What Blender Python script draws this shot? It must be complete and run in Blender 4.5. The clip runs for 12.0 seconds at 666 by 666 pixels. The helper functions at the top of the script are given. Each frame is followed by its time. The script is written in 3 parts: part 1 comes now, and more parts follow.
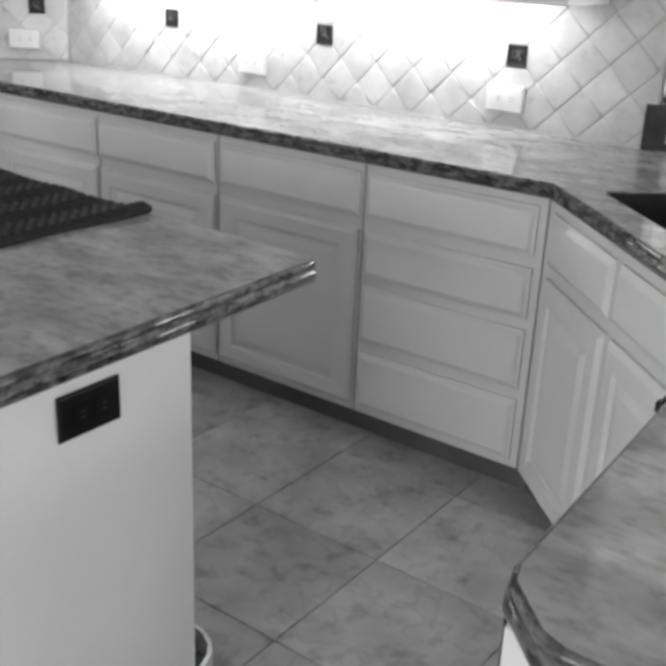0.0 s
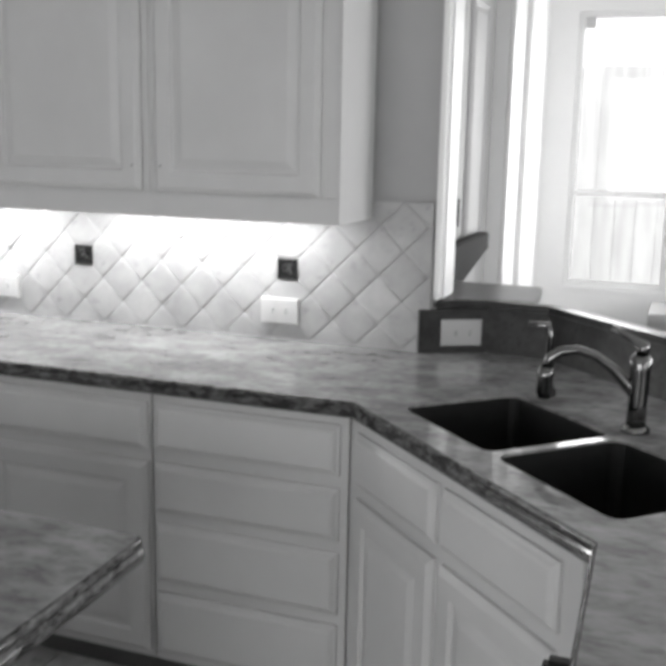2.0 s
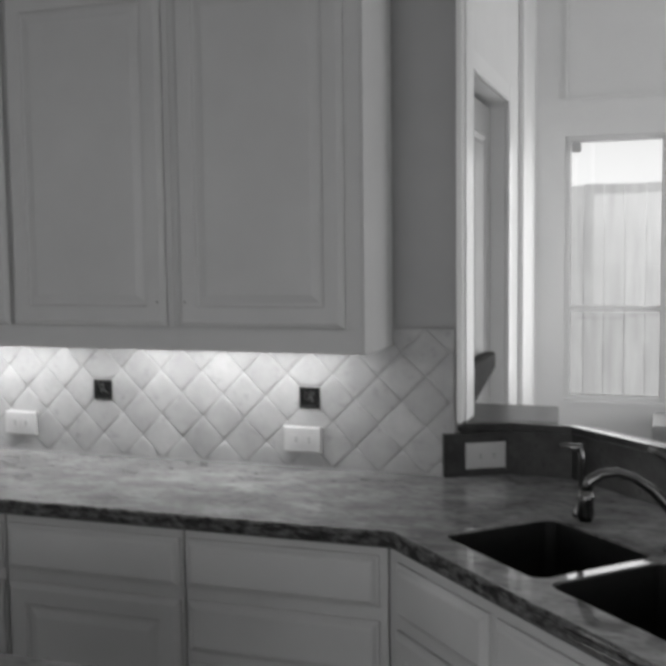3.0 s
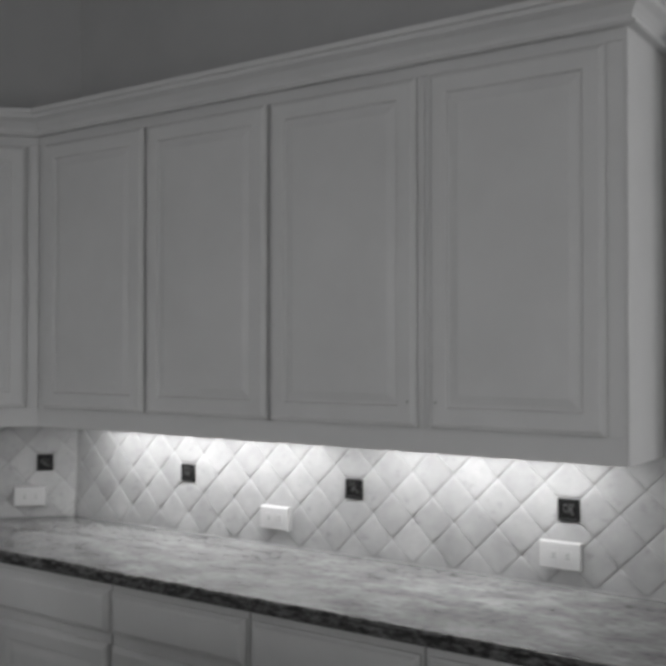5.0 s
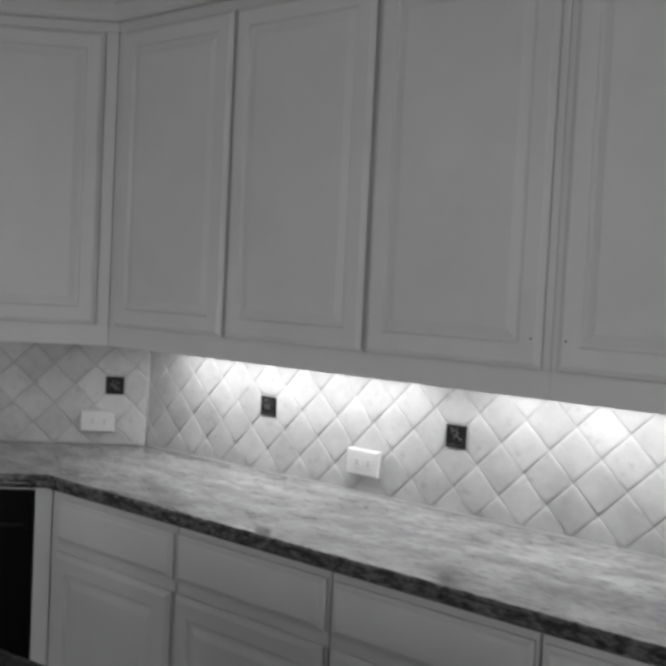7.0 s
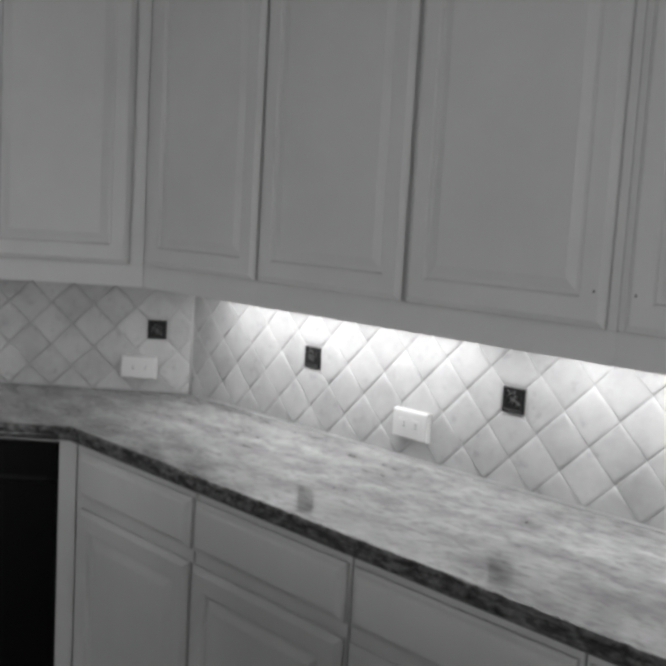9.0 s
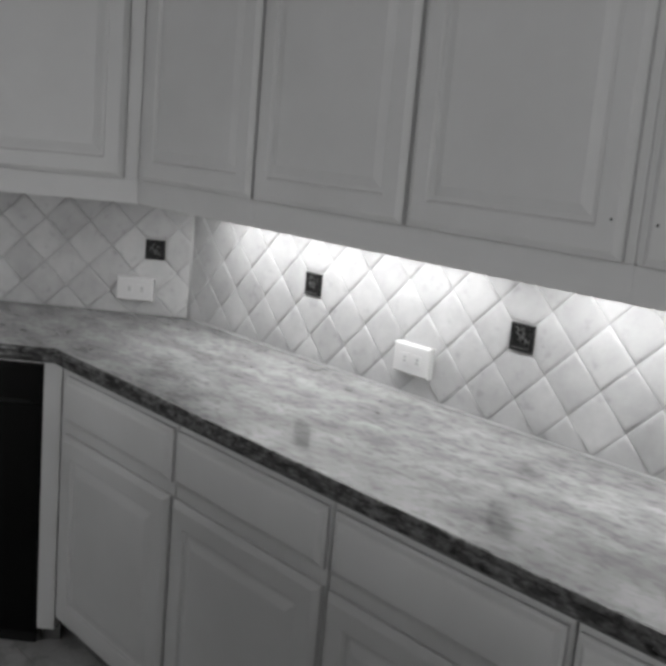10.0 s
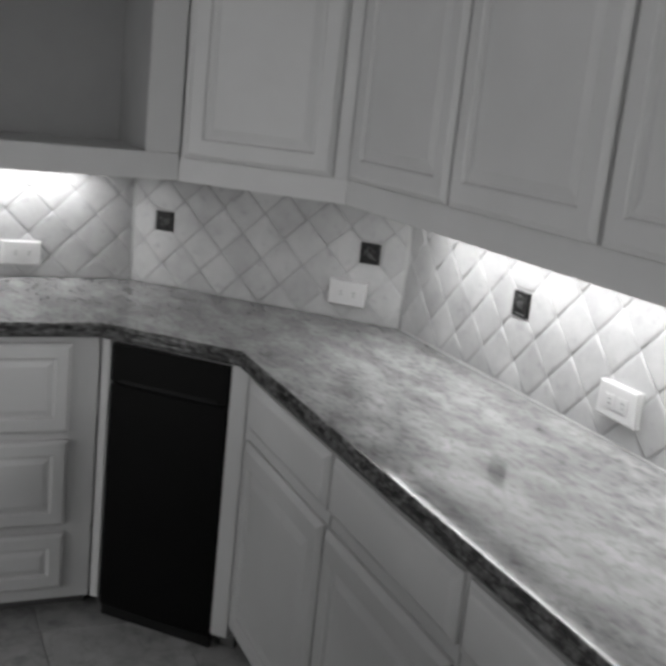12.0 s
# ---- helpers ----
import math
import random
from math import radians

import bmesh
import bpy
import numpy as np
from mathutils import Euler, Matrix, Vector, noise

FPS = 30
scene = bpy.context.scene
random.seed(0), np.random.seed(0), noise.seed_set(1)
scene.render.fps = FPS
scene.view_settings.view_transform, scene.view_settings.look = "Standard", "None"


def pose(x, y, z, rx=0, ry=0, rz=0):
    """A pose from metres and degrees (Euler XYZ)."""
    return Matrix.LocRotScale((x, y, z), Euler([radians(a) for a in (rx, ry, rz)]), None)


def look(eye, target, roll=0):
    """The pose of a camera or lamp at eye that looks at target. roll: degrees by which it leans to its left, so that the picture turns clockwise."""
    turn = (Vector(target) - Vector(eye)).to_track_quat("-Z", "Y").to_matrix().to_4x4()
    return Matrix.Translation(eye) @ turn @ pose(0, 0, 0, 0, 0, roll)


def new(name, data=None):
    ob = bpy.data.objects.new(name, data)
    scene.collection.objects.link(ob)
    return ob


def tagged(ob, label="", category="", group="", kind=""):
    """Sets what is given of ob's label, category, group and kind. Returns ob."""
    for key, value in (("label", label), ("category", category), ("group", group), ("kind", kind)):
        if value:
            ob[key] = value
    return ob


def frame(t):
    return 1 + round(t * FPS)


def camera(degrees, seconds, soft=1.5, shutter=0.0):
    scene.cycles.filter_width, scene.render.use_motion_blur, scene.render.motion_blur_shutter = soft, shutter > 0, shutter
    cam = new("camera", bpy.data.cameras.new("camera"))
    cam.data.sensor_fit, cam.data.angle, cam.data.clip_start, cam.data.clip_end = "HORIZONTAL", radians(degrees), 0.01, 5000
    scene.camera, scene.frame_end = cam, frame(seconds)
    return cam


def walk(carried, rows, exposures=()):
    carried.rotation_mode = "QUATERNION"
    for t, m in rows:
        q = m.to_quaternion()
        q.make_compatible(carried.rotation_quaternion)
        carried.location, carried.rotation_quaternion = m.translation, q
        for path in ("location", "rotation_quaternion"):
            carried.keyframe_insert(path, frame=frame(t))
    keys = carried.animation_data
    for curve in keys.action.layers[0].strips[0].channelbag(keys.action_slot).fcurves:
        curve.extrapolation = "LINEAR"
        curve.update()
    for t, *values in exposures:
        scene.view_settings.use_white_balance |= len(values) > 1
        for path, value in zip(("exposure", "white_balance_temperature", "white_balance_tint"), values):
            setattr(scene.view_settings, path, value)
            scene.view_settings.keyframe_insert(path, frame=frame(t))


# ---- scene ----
cam = camera(37.5, 12.0, soft=4.0, shutter=0.5)
PATH = [
    (0, (3.551, -2.878, 1.449), (2.367, -1.236, 0.639), 2.5),
    (0.5, (3.461, -2.843, 1.462), (2.353, -1.138, 0.674), 1.5),
    (0.8, (3.417, -2.841, 1.47), (2.36, -1.111, 0.67), 1.3),
    (1, (3.406, -2.796, 1.476), (2.369, -1.04, 0.709), 0.8),
    (1.5, (3.366, -2.795, 1.524), (2.439, -0.913, 0.93), 0.6),
    (2, (3.327, -2.818, 1.56), (2.59, -0.813, 1.124), 1.1),
    (2.5, (3.25, -2.839, 1.577), (2.593, -0.785, 1.268), 0.3),
    (3, (3.208, -2.889, 1.601), (2.503, -0.834, 1.419), -0.7),
    (3.2, (3.213, -2.894, 1.625), (2.458, -0.856, 1.469), -0.8),
    (4.8, (3.201, -2.782, 1.596), (1.997, -0.965, 1.655), -0.1),
    (5, (3.214, -2.749, 1.609), (1.967, -0.961, 1.644), 0.0),
    (5.5, (3.186, -2.696, 1.593), (1.755, -1.052, 1.572), 2.2),
    (6, (3.107, -2.579, 1.543), (1.64, -0.968, 1.473), 3.4),
    (6.5, (2.999, -2.495, 1.547), (1.611, -0.815, 1.47), 3.3),
    (8.3, (2.836, -2.188, 1.606), (1.368, -0.584, 1.437), 0.8),
    (8.5, (2.835, -2.128, 1.587), (1.335, -0.554, 1.421), 1.4),
    (9, (2.825, -2.043, 1.579), (1.268, -0.54, 1.318), 3.3),
    (9.5, (2.802, -1.931, 1.559), (1.219, -0.48, 1.193), 4.4),
    (10, (2.754, -1.852, 1.554), (1.175, -0.41, 1.133), 5.0),
    (10.5, (2.698, -1.763, 1.561), (1.043, -0.42, 1.098), 6.5),
    (11, (2.668, -1.661, 1.557), (0.948, -0.42, 1.052), 5.5),
    (11.5, (2.674, -1.555, 1.565), (0.846, -0.486, 1.048), 5.5),
    (11.8, (2.677, -1.481, 1.573), (0.782, -0.529, 1.072), 5.8),
    (12, (2.685, -1.468, 1.578), (0.753, -0.582, 1.091), 6.1),
]
walk(cam, [(t, look(eye, target, roll)) for t, eye, target, roll in PATH],
     exposures=[(0.0, 2.2), (0.7, 2.15), (1.3, 2.0), (2.05, 1.78), (2.6, 1.02), (3.2, 0.9), (4.8, 0.98), (5.5, 1.15), (9.0, 1.17), (12.0, 1.23)])

# ---------------------------------------------------------------- light
world = bpy.data.worlds.new("sky")
scene.world = world
world.use_nodes = True
wn = world.node_tree.nodes
sky = wn.new("ShaderNodeTexSky")
sky.sky_type, sky.sun_disc = "NISHITA", False
sky.sun_elevation, sky.sun_rotation = radians(56), radians(149)
grey_sky = wn.new("ShaderNodeRGBToBW")
world.node_tree.links.new(sky.outputs[0], grey_sky.inputs[0])
world.node_tree.links.new(grey_sky.outputs[0], wn["Background"].inputs[0])
wn["Background"].inputs[1].default_value = 0.12
sun = new("sun", bpy.data.lights.new("sun", "SUN"))
sun.data.energy, sun.data.angle = 3.5, radians(0.5)
sun.matrix_world = look((0, 0, 0), (-0.30, 0.50, -0.85))


# The plan below is drawn in units of 1.09 m, with the worktop's top at 0.914; FLOOR_Z is the floor in it.
PLAN = Matrix.Translation((0, 0, 0.914 * (1 - 1.09))) @ Matrix.Diagonal((1.09, 1.09, 1.09, 1))
FLOOR_Z = 0.0555


def area(name, m, w, h, watts):
    lamp = bpy.data.lights.new(name, "AREA")
    lamp.shape, lamp.size, lamp.size_y, lamp.energy = "RECTANGLE", w, h, watts
    ob = new(name, lamp)
    ob.matrix_world = PLAN @ m
    return ob


# added daylight lamps: four in assumed, unseen openings, the last in the nook window
area("daylight_fill", look((5.95, -3.2, 1.5), (0, -3.2, 1.2)), 2.2, 1.5, 1.0)
area("daylight_fill", look((5.95, -0.6, 1.5), (0, -0.6, 1.2)), 1.8, 1.5, 1.0)
area("daylight_fill", look((5.95, 1.3, 1.5), (0, 1.3, 1.3)), 1.2, 1.5, 20.0)
area("daylight_fill", look((2.3, -5.95, 1.2), (1.9, 0, 0.9)), 3.8, 2.1, 22.5)
area("daylight_fill", look((2.685, 2.385, 1.43), (2.685, 0, 1.43)), 0.42, 1.2, 2.8)
# under-cabinet light bars
area("bar_light", look((0.70, -0.13, 1.288), (0.70, -0.125, 0)), 1.00, 0.09, 2.05)
area("bar_light", look((1.70, -0.13, 1.288), (1.70, -0.125, 0)), 0.76, 0.09, 1.32)
area("bar_light", look((-0.57, -1.22, 1.254), (-0.57, -1.22, 0)) @ pose(0, 0, 0, 0, 0, 90), 0.8, 0.09, 1.45)

# ---------------------------------------------------------------- materials


def mat(name, lo, hi, scale=6.0, rough=0.5, detail=6.0, bump=0.0, bump_scale=60.0, metal=0.0, rnd=0.0, streak=(1, 1, 1), fleck=None, spec=0.5, vein=None):
    """A grey surface: two scales of noise between the tones lo and hi, fine bump, tone by object (rnd), dark flecks."""
    m = bpy.data.materials.new(name)
    m.use_nodes = True
    n, l = m.node_tree.nodes, m.node_tree.links
    p = n["Principled BSDF"]
    tc, mp = n.new("ShaderNodeTexCoord"), n.new("ShaderNodeMapping")
    mp.inputs["Scale"].default_value = streak
    geo = n.new("ShaderNodeNewGeometry")
    l.new(geo.outputs["Position"], mp.inputs[0])
    a = n.new("ShaderNodeTexNoise")
    a.inputs["Scale"].default_value, a.inputs["Detail"].default_value, a.inputs["Roughness"].default_value = scale, detail, 0.62
    l.new(mp.outputs[0], a.inputs["Vector"])
    ramp = n.new("ShaderNodeMapRange")
    ramp.inputs[1].default_value, ramp.inputs[2].default_value = 0.3, 0.7
    ramp.inputs[3].default_value, ramp.inputs[4].default_value = lo, hi
    l.new(a.outputs[0], ramp.inputs[0])
    tone = ramp.outputs[0]
    if rnd:
        info = n.new("ShaderNodeObjectInfo")
        r = n.new("ShaderNodeMapRange")
        r.inputs[3].default_value, r.inputs[4].default_value = 1 - rnd, 1 + rnd
        l.new(info.outputs["Random"], r.inputs[0])
        mul = n.new("ShaderNodeMath")
        mul.operation = "MULTIPLY"
        l.new(tone, mul.inputs[0]), l.new(r.outputs[0], mul.inputs[1])
        tone = mul.outputs[0]
    if fleck:
        fs, lo_cut, hi_cut, dark = fleck
        b = n.new("ShaderNodeTexNoise")
        b.inputs["Scale"].default_value, b.inputs["Detail"].default_value = fs, 4.0
        l.new(mp.outputs[0], b.inputs["Vector"])
        fr = n.new("ShaderNodeMapRange")
        fr.inputs[1].default_value, fr.inputs[2].default_value = lo_cut, hi_cut
        fr.inputs[3].default_value, fr.inputs[4].default_value = 1.0, dark
        l.new(b.outputs[0], fr.inputs[0])
        mul = n.new("ShaderNodeMath")
        mul.operation = "MULTIPLY"
        l.new(tone, mul.inputs[0]), l.new(fr.outputs[0], mul.inputs[1])
        tone = mul.outputs[0]
    if vein:
        vs, width, dark = vein
        v = n.new("ShaderNodeTexNoise")
        v.inputs["Scale"].default_value, v.inputs["Detail"].default_value = vs, 6.0
        off, add = n.new("ShaderNodeObjectInfo"), n.new("ShaderNodeVectorMath")
        grow = n.new("ShaderNodeMath")
        grow.operation = "MULTIPLY"
        grow.inputs[1].default_value = 40.0
        l.new(off.outputs["Random"], grow.inputs[0])
        l.new(mp.outputs[0], add.inputs[0]), l.new(grow.outputs[0], add.inputs[1])
        l.new(add.outputs[0], v.inputs["Vector"])
        l.new(add.outputs[0], a.inputs["Vector"])
        d = n.new("ShaderNodeMath")
        d.operation = "SUBTRACT"
        d.inputs[1].default_value = 0.5
        l.new(v.outputs[0], d.inputs[0])
        ab = n.new("ShaderNodeMath")
        ab.operation = "ABSOLUTE"
        l.new(d.outputs[0], ab.inputs[0])
        vr = n.new("ShaderNodeMapRange")
        vr.inputs[2].default_value, vr.inputs[3].default_value, vr.inputs[4].default_value = width, dark, 1.0
        l.new(ab.outputs[0], vr.inputs[0])
        mul = n.new("ShaderNodeMath")
        mul.operation = "MULTIPLY"
        l.new(tone, mul.inputs[0]), l.new(vr.outputs[0], mul.inputs[1])
        tone = mul.outputs[0]
    l.new(tone, p.inputs["Base Color"])
    p.inputs["Roughness"].default_value, p.inputs["Metallic"].default_value = rough, metal
    p.inputs["Specular IOR Level"].default_value = spec
    if bump:
        c = n.new("ShaderNodeTexNoise")
        c.inputs["Scale"].default_value, c.inputs["Detail"].default_value = bump_scale, 5.0
        l.new(geo.outputs["Position"], c.inputs["Vector"])
        bu = n.new("ShaderNodeBump")
        bu.inputs["Strength"].default_value, bu.inputs["Distance"].default_value = bump, 0.004
        l.new(c.outputs[0], bu.inputs["Height"])
        l.new(bu.outputs[0], p.inputs["Normal"])
    return m


def glow(name, tone, strength):
    m = bpy.data.materials.new(name)
    m.use_nodes = True
    p = m.node_tree.nodes["Principled BSDF"]
    p.inputs["Base Color"].default_value = (tone, tone, tone, 1)
    p.inputs["Emission Color"].default_value = (1, 1, 1, 1)
    p.inputs["Emission Strength"].default_value = strength
    return m


PAINT = mat("cabinet_paint", 0.52, 0.57, 3.0, 0.48, bump=0.05, bump_scale=140, spec=0.4)
# darker than PAINT: shade within the open shelf is put into the colour
INSIDE = mat("shaded_cabinet_inside", 0.30, 0.36, 2.0, 0.6)
# toe kick tone includes the shade beneath the base cabinets
KICK = mat("shaded_toe_kick", 0.07, 0.11, 5.0, 0.6)
GRANITE = mat("granite", 0.11, 0.34, 9.0, 0.06, 12.0, streak=(0.72, 1.35, 1), fleck=(44.0, 0.49, 0.66, 0.68))
# same stone as GRANITE; the shade on the fronts is put into this tone
SHADED_EDGE = mat("shaded_polished_edge", 0.010, 0.165, 60.0, 0.07, 12.0, streak=(0.7, 0.7, 1.8), fleck=(38.0, 0.48, 0.60, 0.30))
TILE = mat("tumbled_marble", 0.30, 0.40, 9.0, 0.5, 8.0, bump=0.3, bump_scale=45, rnd=0.08, fleck=(30.0, 0.60, 0.74, 0.80))
GROUT = mat("grout", 0.31, 0.36, 30.0, 0.9, bump=0.3)
ACCENT = mat("black_relief_tile", 0.003, 0.009, 90.0, 0.4, bump=0.6, bump_scale=110, spec=0.25)
PEWTER = mat("dark_pewter", 0.06, 0.14, 60.0, 0.4, metal=0.8)
CAULK = mat("pale_caulk", 0.36, 0.40, 20.0, 0.6)
PLASTER = mat("island_plaster", 0.74, 0.79, 3.0, 0.6, bump=0.08, bump_scale=220)
PLATE = mat("white_plastic", 0.46, 0.50, 4.0, 0.35)
SLOT = mat("dark_slot", 0.03, 0.04, 9.0, 0.6)
BLACK = mat("black_enamel", 0.002, 0.003, 4.0, 0.3, spec=0.08)
BLACKPL = mat("black_plastic", 0.004, 0.006, 8.0, 0.4, spec=0.2)
SINK = mat("black_composite", 0.006, 0.012, 40.0, 0.38, bump=0.1)
FLOOR = mat("stone_tile", 0.31, 0.56, 5.0, 0.42, 10.0, bump=0.4, bump_scale=28, rnd=0.18, fleck=(16.0, 0.55, 0.70, 0.68), vein=(6.0, 0.022, 0.84))
FGROUT = mat("floor_grout", 0.24, 0.31, 30.0, 0.9)
WALL = mat("wall_paint", 0.35, 0.39, 3.0, 0.7, bump=0.12, bump_scale=220)
WHITE = mat("white_wall_paint", 0.76, 0.80, 3.0, 0.6, bump=0.08, bump_scale=220)
TRIM = mat("white_trim_paint", 0.78, 0.82, 3.0, 0.35)
CEIL = mat("ceiling_paint", 0.70, 0.74, 3.0, 0.8, bump=0.2, bump_scale=120)
CLOTH = mat("black_quilted_cloth", 0.008, 0.030, 120.0, 0.7, bump=0.4, bump_scale=400, spec=0.16)
CHROME = mat("brushed_nickel", 0.16, 0.21, 20.0, 0.24, metal=1.0)
DARKMETAL = mat("dark_bronze", 0.03, 0.05, 20.0, 0.35, metal=0.6)
WOODF = mat("fence_wood", 0.40, 0.54, 4.0, 0.8, streak=(4, 4, 0.5), rnd=0.12)
GRASS = mat("ground_grass", 0.09, 0.16, 9.0, 0.9)
DARKROOM = mat("grey_door_paint", 0.30, 0.34, 3.0, 0.5)
LED = glow("light_diffuser", 0.9, 1.5)
GLASS = bpy.data.materials.new("window_glass")
GLASS.use_nodes = True
gp = GLASS.node_tree.nodes["Principled BSDF"]
gp.inputs["Transmission Weight"].default_value, gp.inputs["Roughness"].default_value = 1.0, 0.0

# ---------------------------------------------------------------- mesh helpers


def part(name, bm, material, parent, label="", m=None):
    me = bm
    if isinstance(bm, bmesh.types.BMesh):
        bmesh.ops.recalc_face_normals(bm, faces=bm.faces)
        me = bpy.data.meshes.new(name)
        bm.to_mesh(me)
        bm.free()
    if not me.materials:
        me.materials.append(material)
    ob = new(name, me)
    if parent:
        ob.parent = parent
    m = m if m is not None else Matrix()
    ob.matrix_basis = m if parent else PLAN @ m
    if label:
        tagged(ob, label)
    return ob


def thing(name, m, label, category, group="", kind=""):
    ob = new(name)
    ob.empty_display_size = 0.1
    ob.matrix_basis = PLAN @ m
    return tagged(ob, label, category, group, kind)


def box(x0, x1, y0, y1, z0, z1, bevel=0.0, bm=None, seg=2):
    own = bm or bmesh.new()
    b = bmesh.new()
    bmesh.ops.create_cube(b, size=1.0)
    for v in b.verts:
        v.co = Vector((x0 + (v.co.x + 0.5) * (x1 - x0), y0 + (v.co.y + 0.5) * (y1 - y0), z0 + (v.co.z + 0.5) * (z1 - z0)))
    if bevel:
        bmesh.ops.bevel(b, geom=list(b.edges), offset=bevel, segments=seg, affect="EDGES")
    tmp = bpy.data.meshes.new("tmp")
    b.to_mesh(tmp)
    b.free()
    own.from_mesh(tmp)
    bpy.data.meshes.remove(tmp)
    return own


def prism(points, z0, z1, bevel=0.0, pick=None, seg=4):
    """An upright prism over a plan outline; pick(midpoint) chooses which rim edges are rounded."""
    bm = bmesh.new()
    low = [bm.verts.new((x, y, z0)) for x, y in points]
    top = [bm.verts.new((x, y, z1)) for x, y in points]
    bm.faces.new(low[::-1])
    bm.faces.new(top)
    for i in range(len(points)):
        j = (i + 1) % len(points)
        bm.faces.new((low[i], low[j], top[j], top[i]))
    if bevel:
        rim = [e for e in bm.edges if abs(e.verts[0].co.z - e.verts[1].co.z) < 1e-6]
        if pick:
            rim = [e for e in rim if pick((e.verts[0].co + e.verts[1].co) / 2)]
        bmesh.ops.bevel(bm, geom=rim, offset=bevel, segments=seg, affect="EDGES")
    return bm


def loops(w, h, profile):
    """A rectangular panel seen from -y: rings (inset, height) from its back edge to its middle."""
    bm = bmesh.new()
    last = None
    for inset, up in profile:
        ring = [bm.verts.new(p) for p in ((inset, -up, inset), (w - inset, -up, inset), (w - inset, -up, h - inset), (inset, -up, h - inset))]
        if last:
            for i in range(4):
                j = (i + 1) % 4
                bm.faces.new((last[i], last[j], ring[j], ring[i]))
        else:
            bm.faces.new(ring[::-1])
        last = ring
    bm.faces.new(last)
    return bm


DOOR = ((0, 0), (0, 0.009), (0.004, 0.0125), (0.013, 0.0185), (0.017, 0.019), (0.052, 0.019), (0.055, 0.0165), (0.058, 0.0112), (0.066, 0.0112), (0.086, 0.0175), (0.089, 0.0178))
DRAWER = ((0, 0), (0, 0.008), (0.003, 0.0095), (0.006, 0.0105), (0.014, 0.0172), (0.018, 0.0187), (0.022, 0.019))
SMALL = ((0, 0), (0, 0.011), (0.003, 0.015), (0.010, 0.019), (0.040, 0.019), (0.044, 0.013), (0.050, 0.013), (0.064, 0.0175))
_panels = {}


def panel(name, parent, x0, x1, z0, z1, profile, y=0.0, label=""):
    key = (round(x1 - x0, 3), round(z1 - z0, 3), profile)
    if key not in _panels:
        bm = loops(x1 - x0, z1 - z0, profile)
        bmesh.ops.recalc_face_normals(bm, faces=bm.faces)
        me = bpy.data.meshes.new(name)
        bm.to_mesh(me)
        bm.free()
        me.materials.append(PAINT)
        _panels[key] = me
    return part(name, _panels[key], PAINT, parent, label, Matrix.Translation((x0, y, z0)))


def tube(points, radius, sides=14, bm=None):
    bm = bm or bmesh.new()
    pts = [Vector(p) for p in points]
    rs = radius if isinstance(radius, (list, tuple)) else [radius] * len(pts)
    last, side = None, None
    for i, p in enumerate(pts):
        d = (pts[min(i + 1, len(pts) - 1)] - pts[max(i - 1, 0)]).normalized()
        if side is None:
            side = d.orthogonal().normalized()
        side = (side - d * side.dot(d)).normalized()
        up = d.cross(side)
        ring = [bm.verts.new(p + rs[i] * (math.cos(a) * side + math.sin(a) * up)) for a in [2 * math.pi * k / sides for k in range(sides)]]
        if last:
            for k in range(sides):
                f = bm.faces.new((last[k], last[(k + 1) % sides], ring[(k + 1) % sides], ring[k]))
                f.smooth = True
        else:
            bm.faces.new(ring[::-1])
        last = ring
    bm.faces.new(last)
    return bm


def setting(name, bm, material, label, category="structure"):
    return tagged(part(name, bm, material, None), label, category, kind="structure")


def wall(name, m, length, z0, z1, thick, openings, material, label):
    """A wall along local x, its room side at y = 0; openings (x0, x1, z0, z1) go through it."""
    bm = bmesh.new()
    x = 0.0
    for a, b, lo, hi in sorted(openings):
        if a > x:
            box(x, a, 0, thick, z0, z1, bm=bm)
        if lo > z0:
            box(a, b, 0, thick, z0, lo, bm=bm)
        if hi < z1:
            box(a, b, 0, thick, hi, z1, bm=bm)
        x = b
    if x < length:
        box(x, length, 0, thick, z0, z1, bm=bm)
    ob = setting(name, bm, material, label, "wall")
    ob.matrix_basis = PLAN @ m
    return ob


# ---------------------------------------------------------------- the room's shell
R = math.sqrt(0.5)
HIGH = 3.05
LEFT = -0.655
wall_main = wall("wall_main", pose(-0.03, 0.012, 0), 2.43, FLOOR_Z, HIGH, 0.12, [], WALL, "grey painted kitchen wall behind the long counter")
wall_diag = wall("wall_diagonal", pose(LEFT - 0.0085 - 0.02, LEFT + 0.0085 - 0.02, 0, 0, 0, 45), 0.98, FLOOR_Z, HIGH, 0.12, [], WALL, "grey painted wall across the kitchen corner")
wall_left = wall("wall_left", pose(LEFT - 0.012, -6.0, 0, 0, 0, 90), 6.03 + LEFT, FLOOR_Z, HIGH, 0.12, [], WALL, "grey painted kitchen side wall")
# unseen back and right walls, their openings added for the daylight lamps
wall("wall_back", pose(6.0, -6.0, 0, 0, 0, 180), 6.67, FLOOR_Z, HIGH, 0.12, [(1.8, 5.6, FLOOR_Z, 2.25)], WALL, "unseen grey painted wall with a wide opening added for daylight")
wall("wall_right", pose(6.0, 2.4, 0, 0, 0, -90), 8.4, FLOOR_Z, HIGH, 0.12, [(0.5, 1.7, 0.75, 2.25), (2.1, 3.9, 0.75, 2.25), (4.5, 6.7, 0.75, 2.25)], WHITE, "unseen white wall with three openings added for daylight")
wall("wall_nook_far", pose(2.30, 2.4, 0), 3.7, FLOOR_Z, HIGH, 0.12, [(0.145, 0.625, 0.768, 2.093)], WHITE, "white breakfast nook wall with a tall narrow window")
